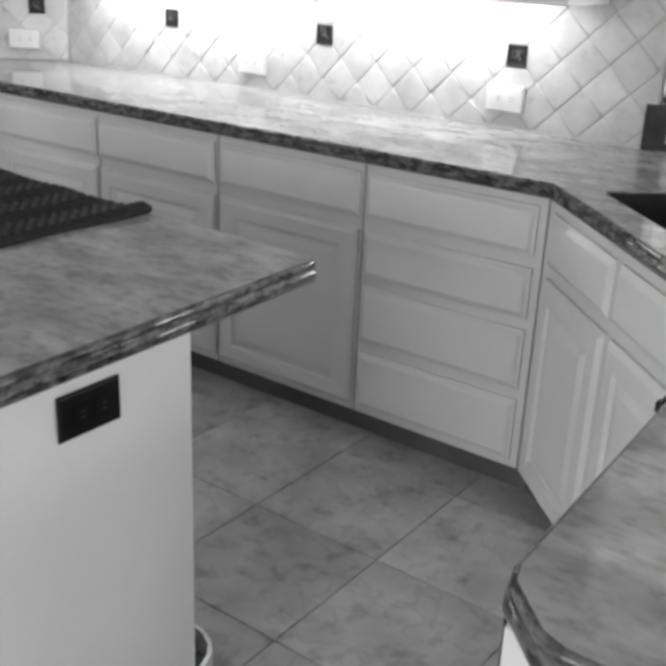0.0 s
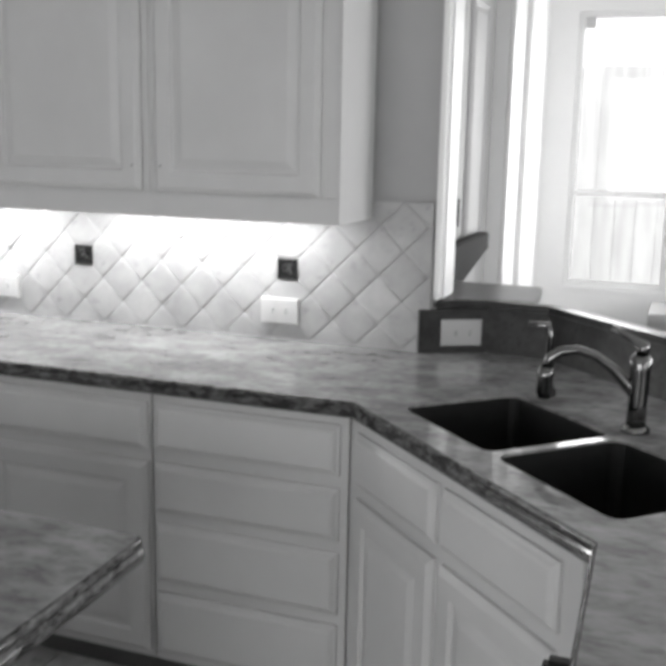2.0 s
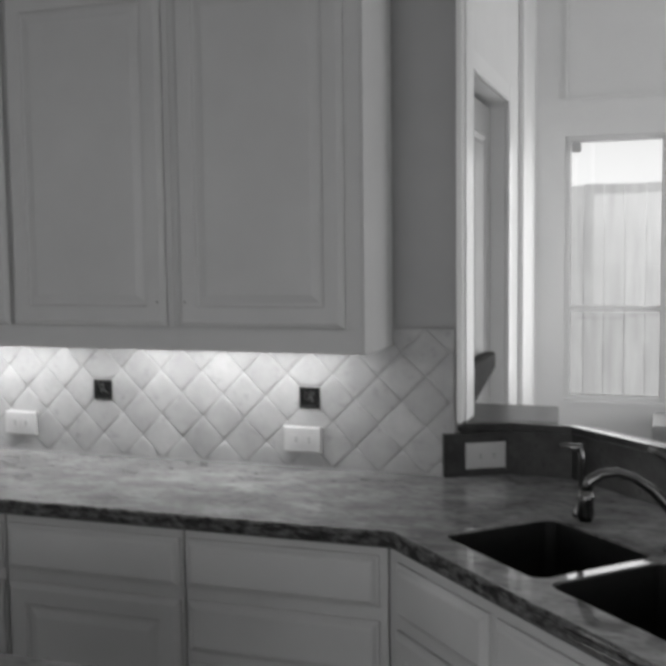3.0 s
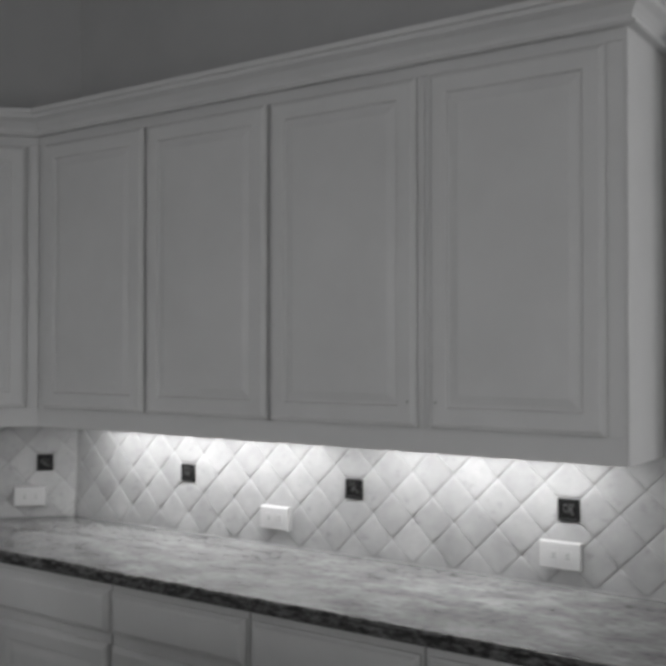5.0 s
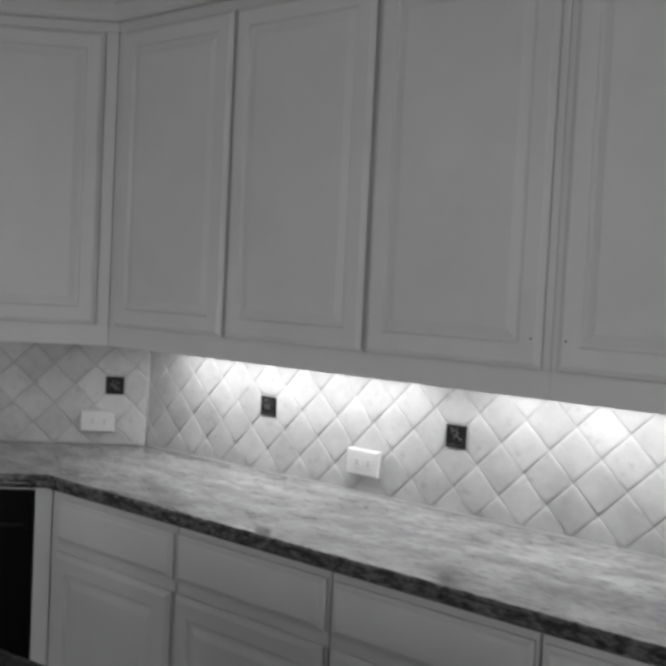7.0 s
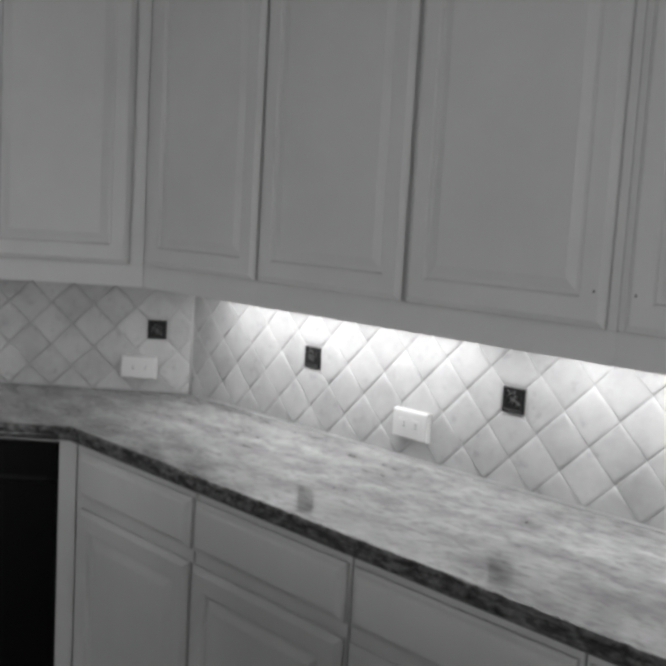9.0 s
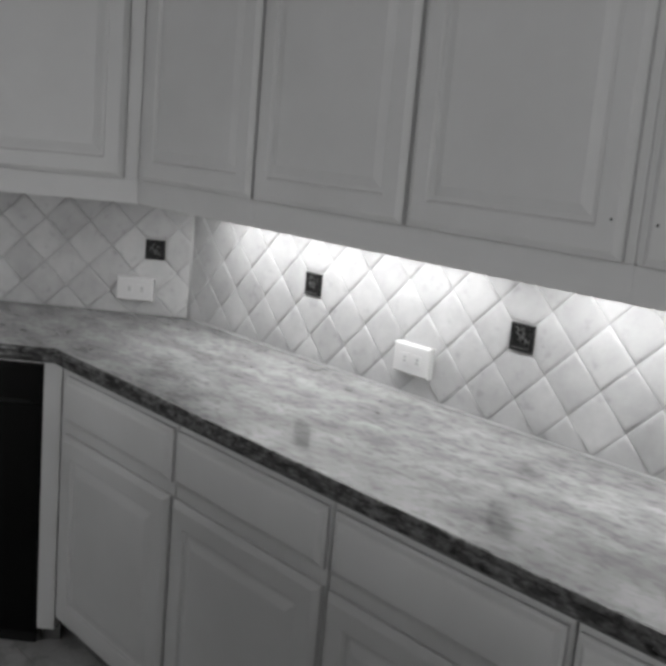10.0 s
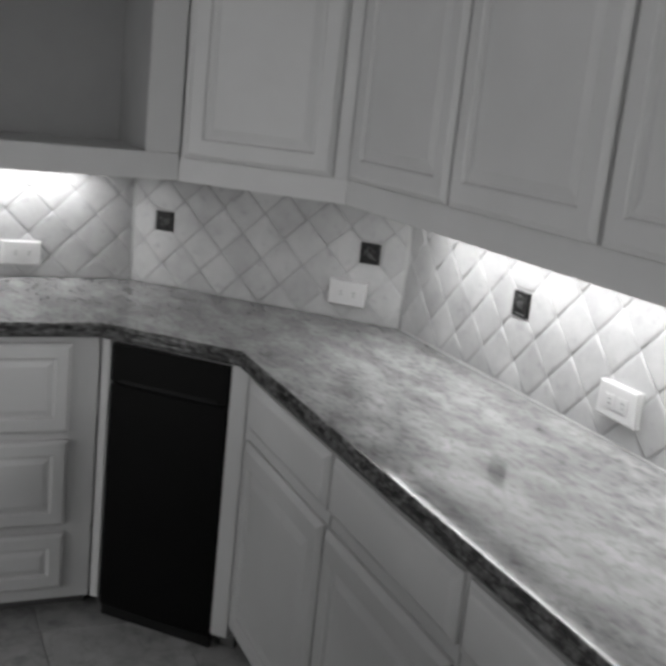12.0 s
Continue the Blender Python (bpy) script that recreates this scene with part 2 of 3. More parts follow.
wall("wall_nook_side", pose(2.30, 0.132, 0, 0, 0, 90), 2.39, FLOOR_Z, HIGH, 0.10, [(0.31, 1.29, FLOOR_Z, 2.14)], WHITE, "white breakfast nook wall with a doorway")
setting("ceiling", box(LEFT - 1.2, 6.1, -6.1, 2.5, HIGH, HIGH + 0.1), CEIL, "white painted ceiling", "ceiling")
setting("wall_hall", box(0.6, 0.7, 0.14, 2.5, FLOOR_Z, HIGH), WALL, "grey hall wall beyond the doorway", "wall")
setting("wall_hall_end", box(0.7, 2.2, 2.42, 2.5, FLOOR_Z, HIGH), WALL, "grey hall end wall beyond the doorway", "wall")
floor = setting("floor", box(LEFT - 1.2, 6.1, -6.1, 2.5, -0.05, FLOOR_Z - 0.006), FGROUT, "grey square stone tiles with dark joints", "floor")
setting("ground", box(-90, 90, -90, 90, -0.3, -0.15), GRASS, "dull lawn behind the house", "ground")
# white corner casing at the end of the long wall
setting("corner_trim", box(2.392, 2.409, -0.004, 0.15, 1.063, HIGH, 0.004), TRIM, "white painted corner casing at the wall's end", "trim")
setting("corner_casing", box(2.4095, 2.414, 0.03, 0.145, 1.063, HIGH, 0.003), TRIM, "white inner casing strip", "trim")

# ---------------------------------------------------------------- worktop
FRONT = -0.575


def rounded(points, r, seg=4):
    out = []
    n = len(points)
    for i in range(n):
        p, a, b = Vector(points[i]), Vector(points[i - 1]), Vector(points[(i + 1) % n])
        s, e = p + (a - p).normalized() * r, p + (b - p).normalized() * r
        for k in range(seg + 1):
            t = k / seg
            out.append(tuple((1 - t) ** 2 * s + 2 * t * (1 - t) * p + t * t * e))
    return out


def sink_xy(u, v):
    return (2.3425 + (u + v) * R, -0.5575 + (v - u) * R)


BOWLS = [rounded([sink_xy(a, 0.090), sink_xy(b, 0.090), sink_xy(b, 0.392), sink_xy(a, 0.392)], 0.035) for a, b in ((0.10, 0.435), (0.460, 0.80))]


def slab(outline, holes, z0, z1, bevel, pick):
    bm = bmesh.new()
    edges = []
    for ring in [outline] + holes:
        vs = [bm.verts.new((x, y, z0)) for x, y in ring]
        edges += [bm.edges.new((vs[i], vs[(i + 1) % len(vs)])) for i in range(len(vs))]
    got = bmesh.ops.triangle_fill(bm, use_beauty=True, use_dissolve=False, edges=edges)
    faces = [f for f in got["geom"] if isinstance(f, bmesh.types.BMFace)]
    ext = bmesh.ops.extrude_face_region(bm, geom=faces, use_keep_orig=True)
    bmesh.ops.translate(bm, verts=[v for v in ext["geom"] if isinstance(v, bmesh.types.BMVert)], vec=(0, 0, z1 - z0))
    bmesh.ops.recalc_face_normals(bm, faces=bm.faces)
    rim = [e for e in bm.edges if len(e.link_faces) == 2 and abs(e.link_faces[0].normal.dot(e.link_faces[1].normal)) < 0.3
           and abs(e.verts[0].co.z - e.verts[1].co.z) < 1e-6 and pick((e.verts[0].co + e.verts[1].co) / 2)]
    got = bmesh.ops.bevel(bm, geom=rim, offset=bevel, segments=5, affect="EDGES")
    for f in got["faces"]:
        f.smooth = True
    return bm


def crown_line(points, base, profile):
    """A moulding swept along plan points with mitred corners; profile (out, up)."""
    bm = bmesh.new()
    pts = [Vector(p) for p in points]
    last = None
    for i, p in enumerate(pts):
        d0 = (p - pts[i - 1]).normalized() if i else None
        d1 = (pts[i + 1] - p).normalized() if i < len(pts) - 1 else None
        n0 = Vector((d0.y, -d0.x)) if d0 else Vector((d1.y, -d1.x))
        n1 = Vector((d1.y, -d1.x)) if d1 else n0
        n = (n0 + n1).normalized()
        k = 1 / max(0.3, n.dot(n0))
        ring = [bm.verts.new((p.x + n.x * o * k, p.y + n.y * o * k, base + up)) for o, up in profile]
        if last:
            for j in range(len(profile)):
                q = (j + 1) % len(profile)
                bm.faces.new((last[j], last[q], ring[q], ring[j]))
        else:
            bm.faces.new(ring)
        last = ring
    bm.faces.new(last[::-1])
    return bm


NOSE = ((-0.0097, 0), (-0.007, 0.0005), (-0.003, 0.003), (-0.001, 0.009), (0, 0.015), (-0.0015, 0.020), (-0.0052, 0.0225), (-0.0062, 0.0245), (-0.0038, 0.0265), (-0.0028, 0.031), (-0.0042, 0.0355), (-0.0065, 0.0385), (-0.0097, 0.0400))


def inset(points, d):
    """Plan points moved d to the left of their course, with mitred corners."""
    pts = [Vector(p) for p in points]
    out = []
    for i, p in enumerate(pts):
        d0 = (p - pts[i - 1]).normalized() if i else (pts[1] - p).normalized()
        d1 = (pts[i + 1] - p).normalized() if i < len(pts) - 1 else d0
        n0 = Vector((-d0.y, d0.x))
        n = (n0 + Vector((-d1.y, d1.x))).normalized()
        out.append(tuple(p + n * d / max(0.4, n.dot(n0))))
    return out


def smooth(bm):
    for f in bm.faces:
        f.smooth = len(f.verts) == 4
    return bm


EDGE_LINE = [(-0.045, -2.1), (-0.045, -0.865), (0.241, FRONT), (2.36, FRONT), (2.945, -1.16), (2.970, -1.965), (2.979, -1.992), (3.028, -2.040), (3.055, -2.050), (3.55, -2.050)]
wt = thing("worktop", pose(0, 0, 0), "mottled grey granite worktop with a polished rounded edge toned dark for shade", "countertop")
BACK_LINE = [(3.55, -0.79), (2.70, 0.06), (2.53, 0.075), (2.365, 0), (0, 0), (LEFT, LEFT), (LEFT, -2.1)]
part("top", slab(inset(EDGE_LINE, 0.0099) + BACK_LINE, BOWLS, 0.874, 0.914, 0.01, lambda p: False), GRANITE, wt)
part("front_edge", smooth(crown_line(EDGE_LINE, 0.874, NOSE)), SHADED_EDGE, wt, "polished granite front edge, shade put into its dark tone")

# ---------------------------------------------------------------- base cabinets


def base_unit(name, m, width, depth, cols, label, kick=True, low=0.150):
    """cols: a list of (x0, x1, rows); a row is (z0, z1, profile)."""
    c = thing(name, m, label, "cabinet", "white base cabinets")
    part("face_frame", box(0.002, width - 0.002, 0.0, 0.0295, low, 0.872, 0.002), PAINT, c)
    part("body", box(0, width, 0.03, max(depth, 0.05), low, 0.872), PAINT, c)
    if kick:
        part("toe_kick", box(0, width, 0.070, 0.085, FLOOR_Z, low), KICK, c, "recessed toe kick board, cabinet shade put into its tone")
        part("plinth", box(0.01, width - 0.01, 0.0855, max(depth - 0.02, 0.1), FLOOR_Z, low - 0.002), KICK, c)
    for x0, x1, rows in cols:
        for z0, z1, prof in rows:
            panel("drawer_front" if prof is DRAWER else "door", c, x0, x1, z0, z1, prof, -0.0005)
    return c


FY = -0.535
pair = ((0.722, 0.846, DRAWER), (0.172, 0.690, DOOR))
stack = ((0.724, 0.847, DRAWER), (0.562, 0.692, DRAWER), (0.374, 0.533, DRAWER), (0.175, 0.344, DRAWER))
runs = ((0.222, 0.779, 0.264, 0.770, pair), (0.7795, 1.299, 0.788, 1.290, pair), (1.2995, 1.823, 1.311, 1.813, pair), (1.8235, 2.346, 1.834, 2.324, stack))
for a, b, d0, d1, rows in runs:
    base_unit("base_cabinet" if rows is pair else "drawer_cabinet", pose(a, FY, 0), b - a, 0.50, [(d0 - a, d1 - a, rows)],
              "white painted base cabinet with one drawer over one door" if rows is pair else "white painted cabinet with a stack of four drawers")
SINKFACE = pose(2.347, FY, 0, 0, 0, -45)
base_unit("sink_cabinet", SINKFACE, 0.835, 0.05, [(0.047, 0.402, pair), (0.426, 0.785, pair)], "white corner sink cabinet with two doors and false drawers")
low3 = ((0.606, 0.852, SMALL), (0.337, 0.583, SMALL), (0.150, 0.314, SMALL))
base_unit("drawer_cabinet", pose(-0.09, -2.0, 0, 0, 0, 90), 1.152, 0.53, [(0.04, 0.54, low3), (0.565, 1.075, low3)],
          "white painted cabinet with wide raised-panel drawers", low=0.112)

# corner cabinet frame with the black compactor in it
CORNER = pose(-0.09, -0.847, 0, 0, 0, 45)
cc = thing("corner_cabinet", CORNER, "white corner cabinet frame round a black compactor", "cabinet", "white base cabinets")
part("stile", box(0.001, 0.027, 0.0, 0.45, 0.110, 0.872, 0.002), PAINT, cc)
part("stile", box(0.390, 0.440, 0.0, 0.45, 0.110, 0.872, 0.002), PAINT, cc)
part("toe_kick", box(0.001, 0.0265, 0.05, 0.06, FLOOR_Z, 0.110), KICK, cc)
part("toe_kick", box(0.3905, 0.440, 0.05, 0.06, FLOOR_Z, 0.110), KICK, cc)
part("top_rail", box(0.0275, 0.3895, 0.002, 0.02, 0.862, 0.8725), PAINT, cc)
tc = thing("trash_compactor", CORNER @ pose(0, 0, 0), "glossy black built-in trash compactor under the corner worktop", "appliance")
part("front_panel", box(0.031, 0.386, 0.004, 0.03, 0.095, 0.745, 0.004), BLACK, tc)
part("control_panel", box(0.031, 0.386, 0.002, 0.03, 0.750, 0.858, 0.004), BLACK, tc)
part("handle", box(0.062, 0.355, -0.002, 0.004, 0.7505, 0.7595, 0.002), BLACKPL, tc)
part("toe_panel", box(0.033, 0.384, 0.012, 0.03, FLOOR_Z + 0.002, 0.093, 0.003), BLACKPL, tc)
part("body", box(0.033, 0.384, 0.031, 0.43, 0.11, 0.856), BLACKPL, tc)

# peninsula cabinets with a black dishwasher
base_unit("peninsula_cabinet", pose(2.985, -1.215, 0, 0, 0, -90), 0.185, 0.52, [(0.01, 0.175, ((0.172, 0.846, SMALL),))], "white painted filler cabinet under the peninsula")
ep = thing("end_panel", pose(2.985, -1.966, 0, 0, 0, -90), "white painted end panel under the granite peninsula", "panel")
part("board", box(0, 0.03, 0.0, 0.52, FLOOR_Z, 0.872, 0.002), PAINT, ep)
dw = thing("dishwasher", pose(2.985, -1.404, 0, 0, 0, -90), "black built-in dishwasher under the granite peninsula", "appliance")
part("body", box(0.003, 0.557, 0.02, 0.52, 0.10, 0.868), BLACKPL, dw)
part("door", box(0.003, 0.557, -0.012, 0.0195, 0.12, 0.735, 0.006), BLACK, dw)
part("control_panel", box(0.003, 0.557, -0.018, 0.0195, 0.745, 0.866, 0.006), BLACK, dw)
part("latch", box(0.004, 0.034, -0.068, -0.0185, 0.832, 0.862, 0.008), BLACKPL, dw, "small black door latch")
part("toe_panel", box(0.003, 0.557, 0.05, 0.07, FLOOR_Z, 0.10), BLACKPL, dw)

# ---------------------------------------------------------------- upper cabinets
UY, UB, UT = -0.272, 1.278, 2.30


def upper_unit(name, m, width, depth, doors, label, ends=(0.004, 0.004)):
    c = thing(name, m, label, "cabinet", "white wall cabinets")
    cuts = [0.0] + [(a[1] + b[0]) / 2 for a, b in zip(doors, doors[1:])] + [width]
    for a, b in zip(cuts, cuts[1:]):
        part("face_frame", box(a + (ends[0] if a == 0 else 0.004), b - (ends[1] if b == width else 0.004), 0.0, 0.0295, 1.3425, 2.2705, 0.002), PAINT, c)
    part("bottom_rail", box(0, width, 0.0, 0.0295, UB, 1.342), PAINT, c)
    part("top_rail", box(0, width, 0.0, 0.0295, 2.271, UT), PAINT, c)
    part("body", box(0, width, 0.03, depth, 1.312, UT), PAINT, c)
    for x0, x1 in doors:
        panel("door", c, x0, x1, 1.345, 2.268, DOOR, -0.0005)
    return c


upper_unit("wall_cabinet", pose(0.112, UY, 0), 0.538, 0.268, [(0.043, 0.530)], "white painted wall cabinet with one raised-panel door", (0.0, 0.004))
upper_unit("wall_cabinet", pose(0.6505, UY, 0), 1.024, 0.268, [(0.005, 0.499), (0.513, 1.003)], "white painted wall cabinet with two raised-panel doors", (0.004, 0.0))
upper_unit("wall_cabinet", pose(1.675, UY, 0), 0.533, 0.268, [(0.018, 0.488)], "white painted wall cabinet with a plain side panel", (0.0, 0.0))
part("side_panel", box(0.5335, 0.5385, -0.002, 0.268, UB, UT), PAINT, [o for o in scene.objects if o.name.startswith("wall_cabinet")][-1])
# screw holes drilled for knobs that are not fitted
uppers = [o for o in scene.objects if o.name.startswith("wall_cabinet")]
for cab, hx in ((uppers[1], 0.980), (uppers[2], 0.040)):
    part("knob_hole", tube([(hx, -0.0190, 1.412), (hx, -0.0197, 1.412)], 0.0028, 10), SLOT, cab, "small dark drilled screw hole")
UDX = -0.244
upper_unit("corner_wall_cabinet", pose(UDX, -0.629, 0, 0, 0, 45), 0.5035, 0.268, [(0.022, 0.462)], "white painted wall cabinet set diagonally across the corner", (0.004, 0.0))
nc = thing("microwave_cabinet", pose(UDX, -1.75, 0, 0, 0, 90), "white wall cabinet with an open microwave shelf", "cabinet", "white wall cabinets")
part("shelf", box(0, 1.120, 0.0, 0.405, UB, 1.352, 0.002), PAINT, nc)
part("side", box(1.026, 1.120, 0.0, 0.02, 1.3525, UT, 0.002), PAINT, nc)
part("side", box(0.0, 0.055, 0.0, 0.02, 1.3525, UT, 0.002), PAINT, nc)
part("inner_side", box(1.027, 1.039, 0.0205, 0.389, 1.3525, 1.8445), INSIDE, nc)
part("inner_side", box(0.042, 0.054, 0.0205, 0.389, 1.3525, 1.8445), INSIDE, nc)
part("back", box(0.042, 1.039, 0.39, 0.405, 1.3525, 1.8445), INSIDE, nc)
part("upper_box", box(0.0555, 1.0255, 0.0, 0.405, 1.845, UT, 0.002), PAINT, nc)
panel("door", nc, 0.08, 0.52, 1.88, 2.268, SMALL, -0.0005)
panel("door", nc, 0.54, 0.99, 1.88, 2.268, SMALL, -0.0005)


CROWN = ((-0.02, 0), (0.024, 0), (0.027, 0.004), (0.024, 0.010), (0.012, 0.013), (0.013, 0.024), (0.019, 0.034), (0.030, 0.048), (0.048, 0.060), (0.050, 0.070), (0.060, 0.074), (0.060, 0.088), (-0.02, 0.088))
tagged(part("crown_molding", crown_line([(UDX, -1.75), (UDX, -0.629), (0.1125, UY), (2.214, UY), (2.214, 0.005)], 2.30, CROWN), PAINT, None),
       "white painted crown molding along the cabinet tops", "trim", kind="structure")

# under-cabinet light bars
for m, length in ((pose(0.20, -0.13, 1.290), 1.00), (pose(1.32, -0.13, 1.290), 0.76), (pose(-0.57, -1.62, 1.256, 0, 0, 90), 0.8)):
    lb = thing("light_bar", m, "slim lit light bar under the wall cabinets", "lamp", "under-cabinet lights")
    part("housing", box(0, length, -0.055, 0.055, 0.008, 0.021, 0.003), PLATE, lb)
    part("diffuser", box(0.01, length - 0.01, -0.047, 0.047, 0.002, 0.0078), LED, lb)

# ---------------------------------------------------------------- sink and its splash
sk = thing("sink", pose(0, 0, 0), "black double-bowl undermount sink in the corner worktop", "sink")
for ring in BOWLS:
    cx, cy = sum(p[0] for p in ring) / len(ring), sum(p[1] for p in ring) / len(ring)
    bm = bmesh.new()
    last = None
    for z, k in ((0.9095, 0.996), (0.9098, 0.985), (0.86, 0.975), (0.72, 0.93), (0.705, 0.88), (0.702, 0.12), (0.696, 0.10)):
        vs = [bm.verts.new((cx + (x - cx) * k, cy + (y - cy) * k, z)) for x, y in ring]
        if last:
            for i in range(len(vs)):
                bm.faces.new((last[i], last[(i + 1) % len(vs)], vs[(i + 1) % len(vs)], vs[i]))
        last = vs
    bm.faces.new(last)
    bowl = part("bowl", bm, SINK, sk)
    bmd = tube([(cx, cy, 0.699), (cx, cy, 0.704)], [0.042, 0.036], 20)
    part("drain", bmd, CHROME, bowl, "round metal drain")

SPLASH = [(2.362, -0.022), (2.53, 0.072), (2.70, 0.056), (3.55, -0.794)]


def strip(points, t, z0, z1, bevel=0.0):
    """An upright band along plan points, t thick towards the back."""
    pts = [Vector(p) for p in points]
    back = []
    for i, p in enumerate(pts):
        d0 = (p - pts[i - 1]).normalized() if i else (pts[1] - p).normalized()
        d1 = (pts[i + 1] - p).normalized() if i < len(pts) - 1 else d0
        n = (Vector((-d0.y, d0.x)) + Vector((-d1.y, d1.x))).normalized()
        back.append(tuple(p + n * (t / max(0.4, n.dot(Vector((-d0.y, d0.x)))))))
    return prism([tuple(p) for p in pts] + back[::-1], z0, z1, bevel, None, 2)


DARKGRANITE = mat("dark_granite", 0.008, 0.045, 16.0, 0.28, 9.0, fleck=(60.0, 0.56, 0.70, 0.4), spec=0.35)
gs = thing("granite_splash", pose(0, 0, 0), "dark polished granite upstand behind the sink", "backsplash")
for a, b in zip(SPLASH, SPLASH[1:]):
    part("slab", strip([a, b], 0.02, 0.9145, 1.036, 0.001), DARKGRANITE, gs)
setting("low_wall", strip([(2.545, 0.098), (2.712, 0.086), (3.57, -0.772)], 0.11, FLOOR_Z, 1.035), WHITE, "white low wall behind the sink", "wall")
tagged(part("bar_ledge", strip([(2.398, -0.002), (2.535, 0.066), (2.70, 0.050), (3.55, -0.80)], 0.028, 1.0365, 1.062, 0.006), DARKGRANITE, None), "dark polished granite ledge on the low wall", "ledge")
tagged(part("window_ledge", prism([(2.425, 0.050), (2.53, 0.110), (2.66, 0.100), (2.648, 0.22), (2.63, 0.40), (2.305, 0.40), (2.305, 0.17), (2.385, 0.13)], 1.036, 1.060, 0.005), DARKGRANITE, None), "dark stone ledge on the low wall's corner", "ledge")
setting("ledge_wall", box(2.31, 2.62, 0.23, 0.385, FLOOR_Z, 1.0355), WHITE, "white low wall under the stone ledge", "wall")

# faucet and soap pump
fx, fy = sink_xy(0.432, 0.455)
fc = thing("faucet", pose(fx, fy, 0.914), "brushed nickel gooseneck faucet with a pull-out head", "faucet")
part("base", tube([(0, 0, 0.0), (0, 0, 0.008), (0, 0, 0.014)], [0.03, 0.029, 0.022], 20), CHROME, fc)
part("body", tube([(0, 0, 0.012), (0, 0, 0.06), (0, 0, 0.13), (0, 0, 0.155), (0, 0, 0.165)], [0.021, 0.019, 0.021, 0.023, 0.012], 20), CHROME, fc)
arc = [(0, 0, 0.07), (-0.026, -0.006, 0.100), (-0.053, -0.012, 0.130), (-0.088, -0.020, 0.155), (-0.122, -0.028, 0.166), (-0.154, -0.035, 0.162), (-0.176, -0.040, 0.147), (-0.183, -0.042, 0.125)]
part("spout", tube(arc, [0.013, 0.012, 0.011, 0.010, 0.010, 0.011, 0.012, 0.013]), CHROME, fc)
part("spray_head", tube([(-0.183, -0.042, 0.128), (-0.184, -0.043, 0.110), (-0.184, -0.043, 0.105), (-0.184, -0.043, 0.075), (-0.184, -0.043, 0.062)], [0.014, 0.018, 0.016, 0.018, 0.013], 18), CHROME, fc, "ribbed metal spray head")
part("lever", tube([(0, 0, 0.165), (0.004, 0.002, 0.178), (-0.03, 0.012, 0.196), (-0.062, 0.022, 0.208)], [0.016, 0.013, 0.007, 0.006]), CHROME, fc)
sx, sy = sink_xy(0.125, 0.46)
sp = thing("soap_pump", pose(sx, sy, 0.914), "small metal soap pump beside the sink", "soap dispenser")
part("collar", tube([(0, 0, 0), (0, 0, 0.01), (0, 0, 0.03)], [0.022, 0.02, 0.012]), CHROME, sp)
part("nozzle", tube([(0, 0, 0.028), (0, 0, 0.135), (-0.006, -0.002, 0.165), (-0.05, -0.012, 0.168)], [0.007, 0.008, 0.011, 0.007]), CHROME, sp)

# ---------------------------------------------------------------- outlets


def outlet(m, plate, face, label, deep=0.017, name="wall_outlet"):
    o = thing(name, m, label, "outlet", "wall outlets")
    part("cover_plate", loops(0.116, 0.073, ((0, 0), (0, deep - 0.0035), (0.0015, deep - 0.0012), (0.004, deep), (0.006, deep))), plate, o, "", Matrix.Translation((-0.058, 0, -0.0365)))
    for s in (-1, 1):
        f = part("receptacle", box(s * 0.020 - 0.0145, s * 0.020 + 0.0145, -deep - 0.0025, -deep + 0.0002, -0.0145, 0.0145, 0.001), face, o)
        for dz in (-0.0045, 0.0045):
            part("slot", box(s * 0.020 - 0.001, s * 0.020 + 0.007, -deep - 0.0031, -deep - 0.0024, dz - 0.001, dz + 0.001), SLOT, f)
    return o


WHITEO = "white horizontal outlet plate on the tiled backsplash"
outlet(pose(0.975, -0.009, 1.005), PLATE, PLATE, WHITEO)
outlet(pose(1.944, -0.009, 1.000), PLATE, PLATE, WHITEO)
outlet(pose(-0.122, -0.122, 0.996, 0, 0, 45) @ pose(0, -0.009, 0), PLATE, PLATE, WHITEO)
outlet(pose(LEFT + 0.009, -1.000, 0.992, 0, 0, 90), PLATE, PLATE, WHITEO)
outlet(pose(2.4655, 0.0353, 0.972, 0, 0, 29.3) @ pose(0, -0.002, 0), PLATE, PLATE, "white horizontal outlet plate on the dark granite upstand", 0.007)
outlet(pose(2.2015, -1.789, 0.744, 0, 0, 90), BLACKPL, BLACKPL, "black horizontal outlet plate on the island's white side", 0.007)

# ---------------------------------------------------------------- island
isl = thing("kitchen_island", pose(0, 0, 0), "white plastered kitchen island with a rounded corner", "island")
bm = box(0.90, 2.20, -2.35, -1.487, FLOOR_Z, 0.8735)
up = [e for e in bm.edges if abs(e.verts[0].co.z - e.verts[1].co.z) > 0.1]
got = bmesh.ops.bevel(bm, geom=up, offset=0.085, segments=12, affect="EDGES")
for f in got["faces"]:
    f.smooth = True
part("body", bm, PLASTER, isl)
part("baseboard", strip([(2.2105, -2.26)] + [(2.115 + 0.0955 * math.cos(radians(a)), -1.574 + 0.0955 * math.sin(radians(a))) for a in range(0, 91, 10)] + [(0.99, -1.4785)], 0.008, FLOOR_Z, FLOOR_Z + 0.06, 0.002), TRIM, isl, "white painted baseboard")
ISLE = [(1.5, -2.52), (2.352, -2.52), (2.330, -1.408), (2.318, -1.390), (2.296, -1.385), (0.72, -1.385), (0.72, -2.52), (1.5, -2.52)]
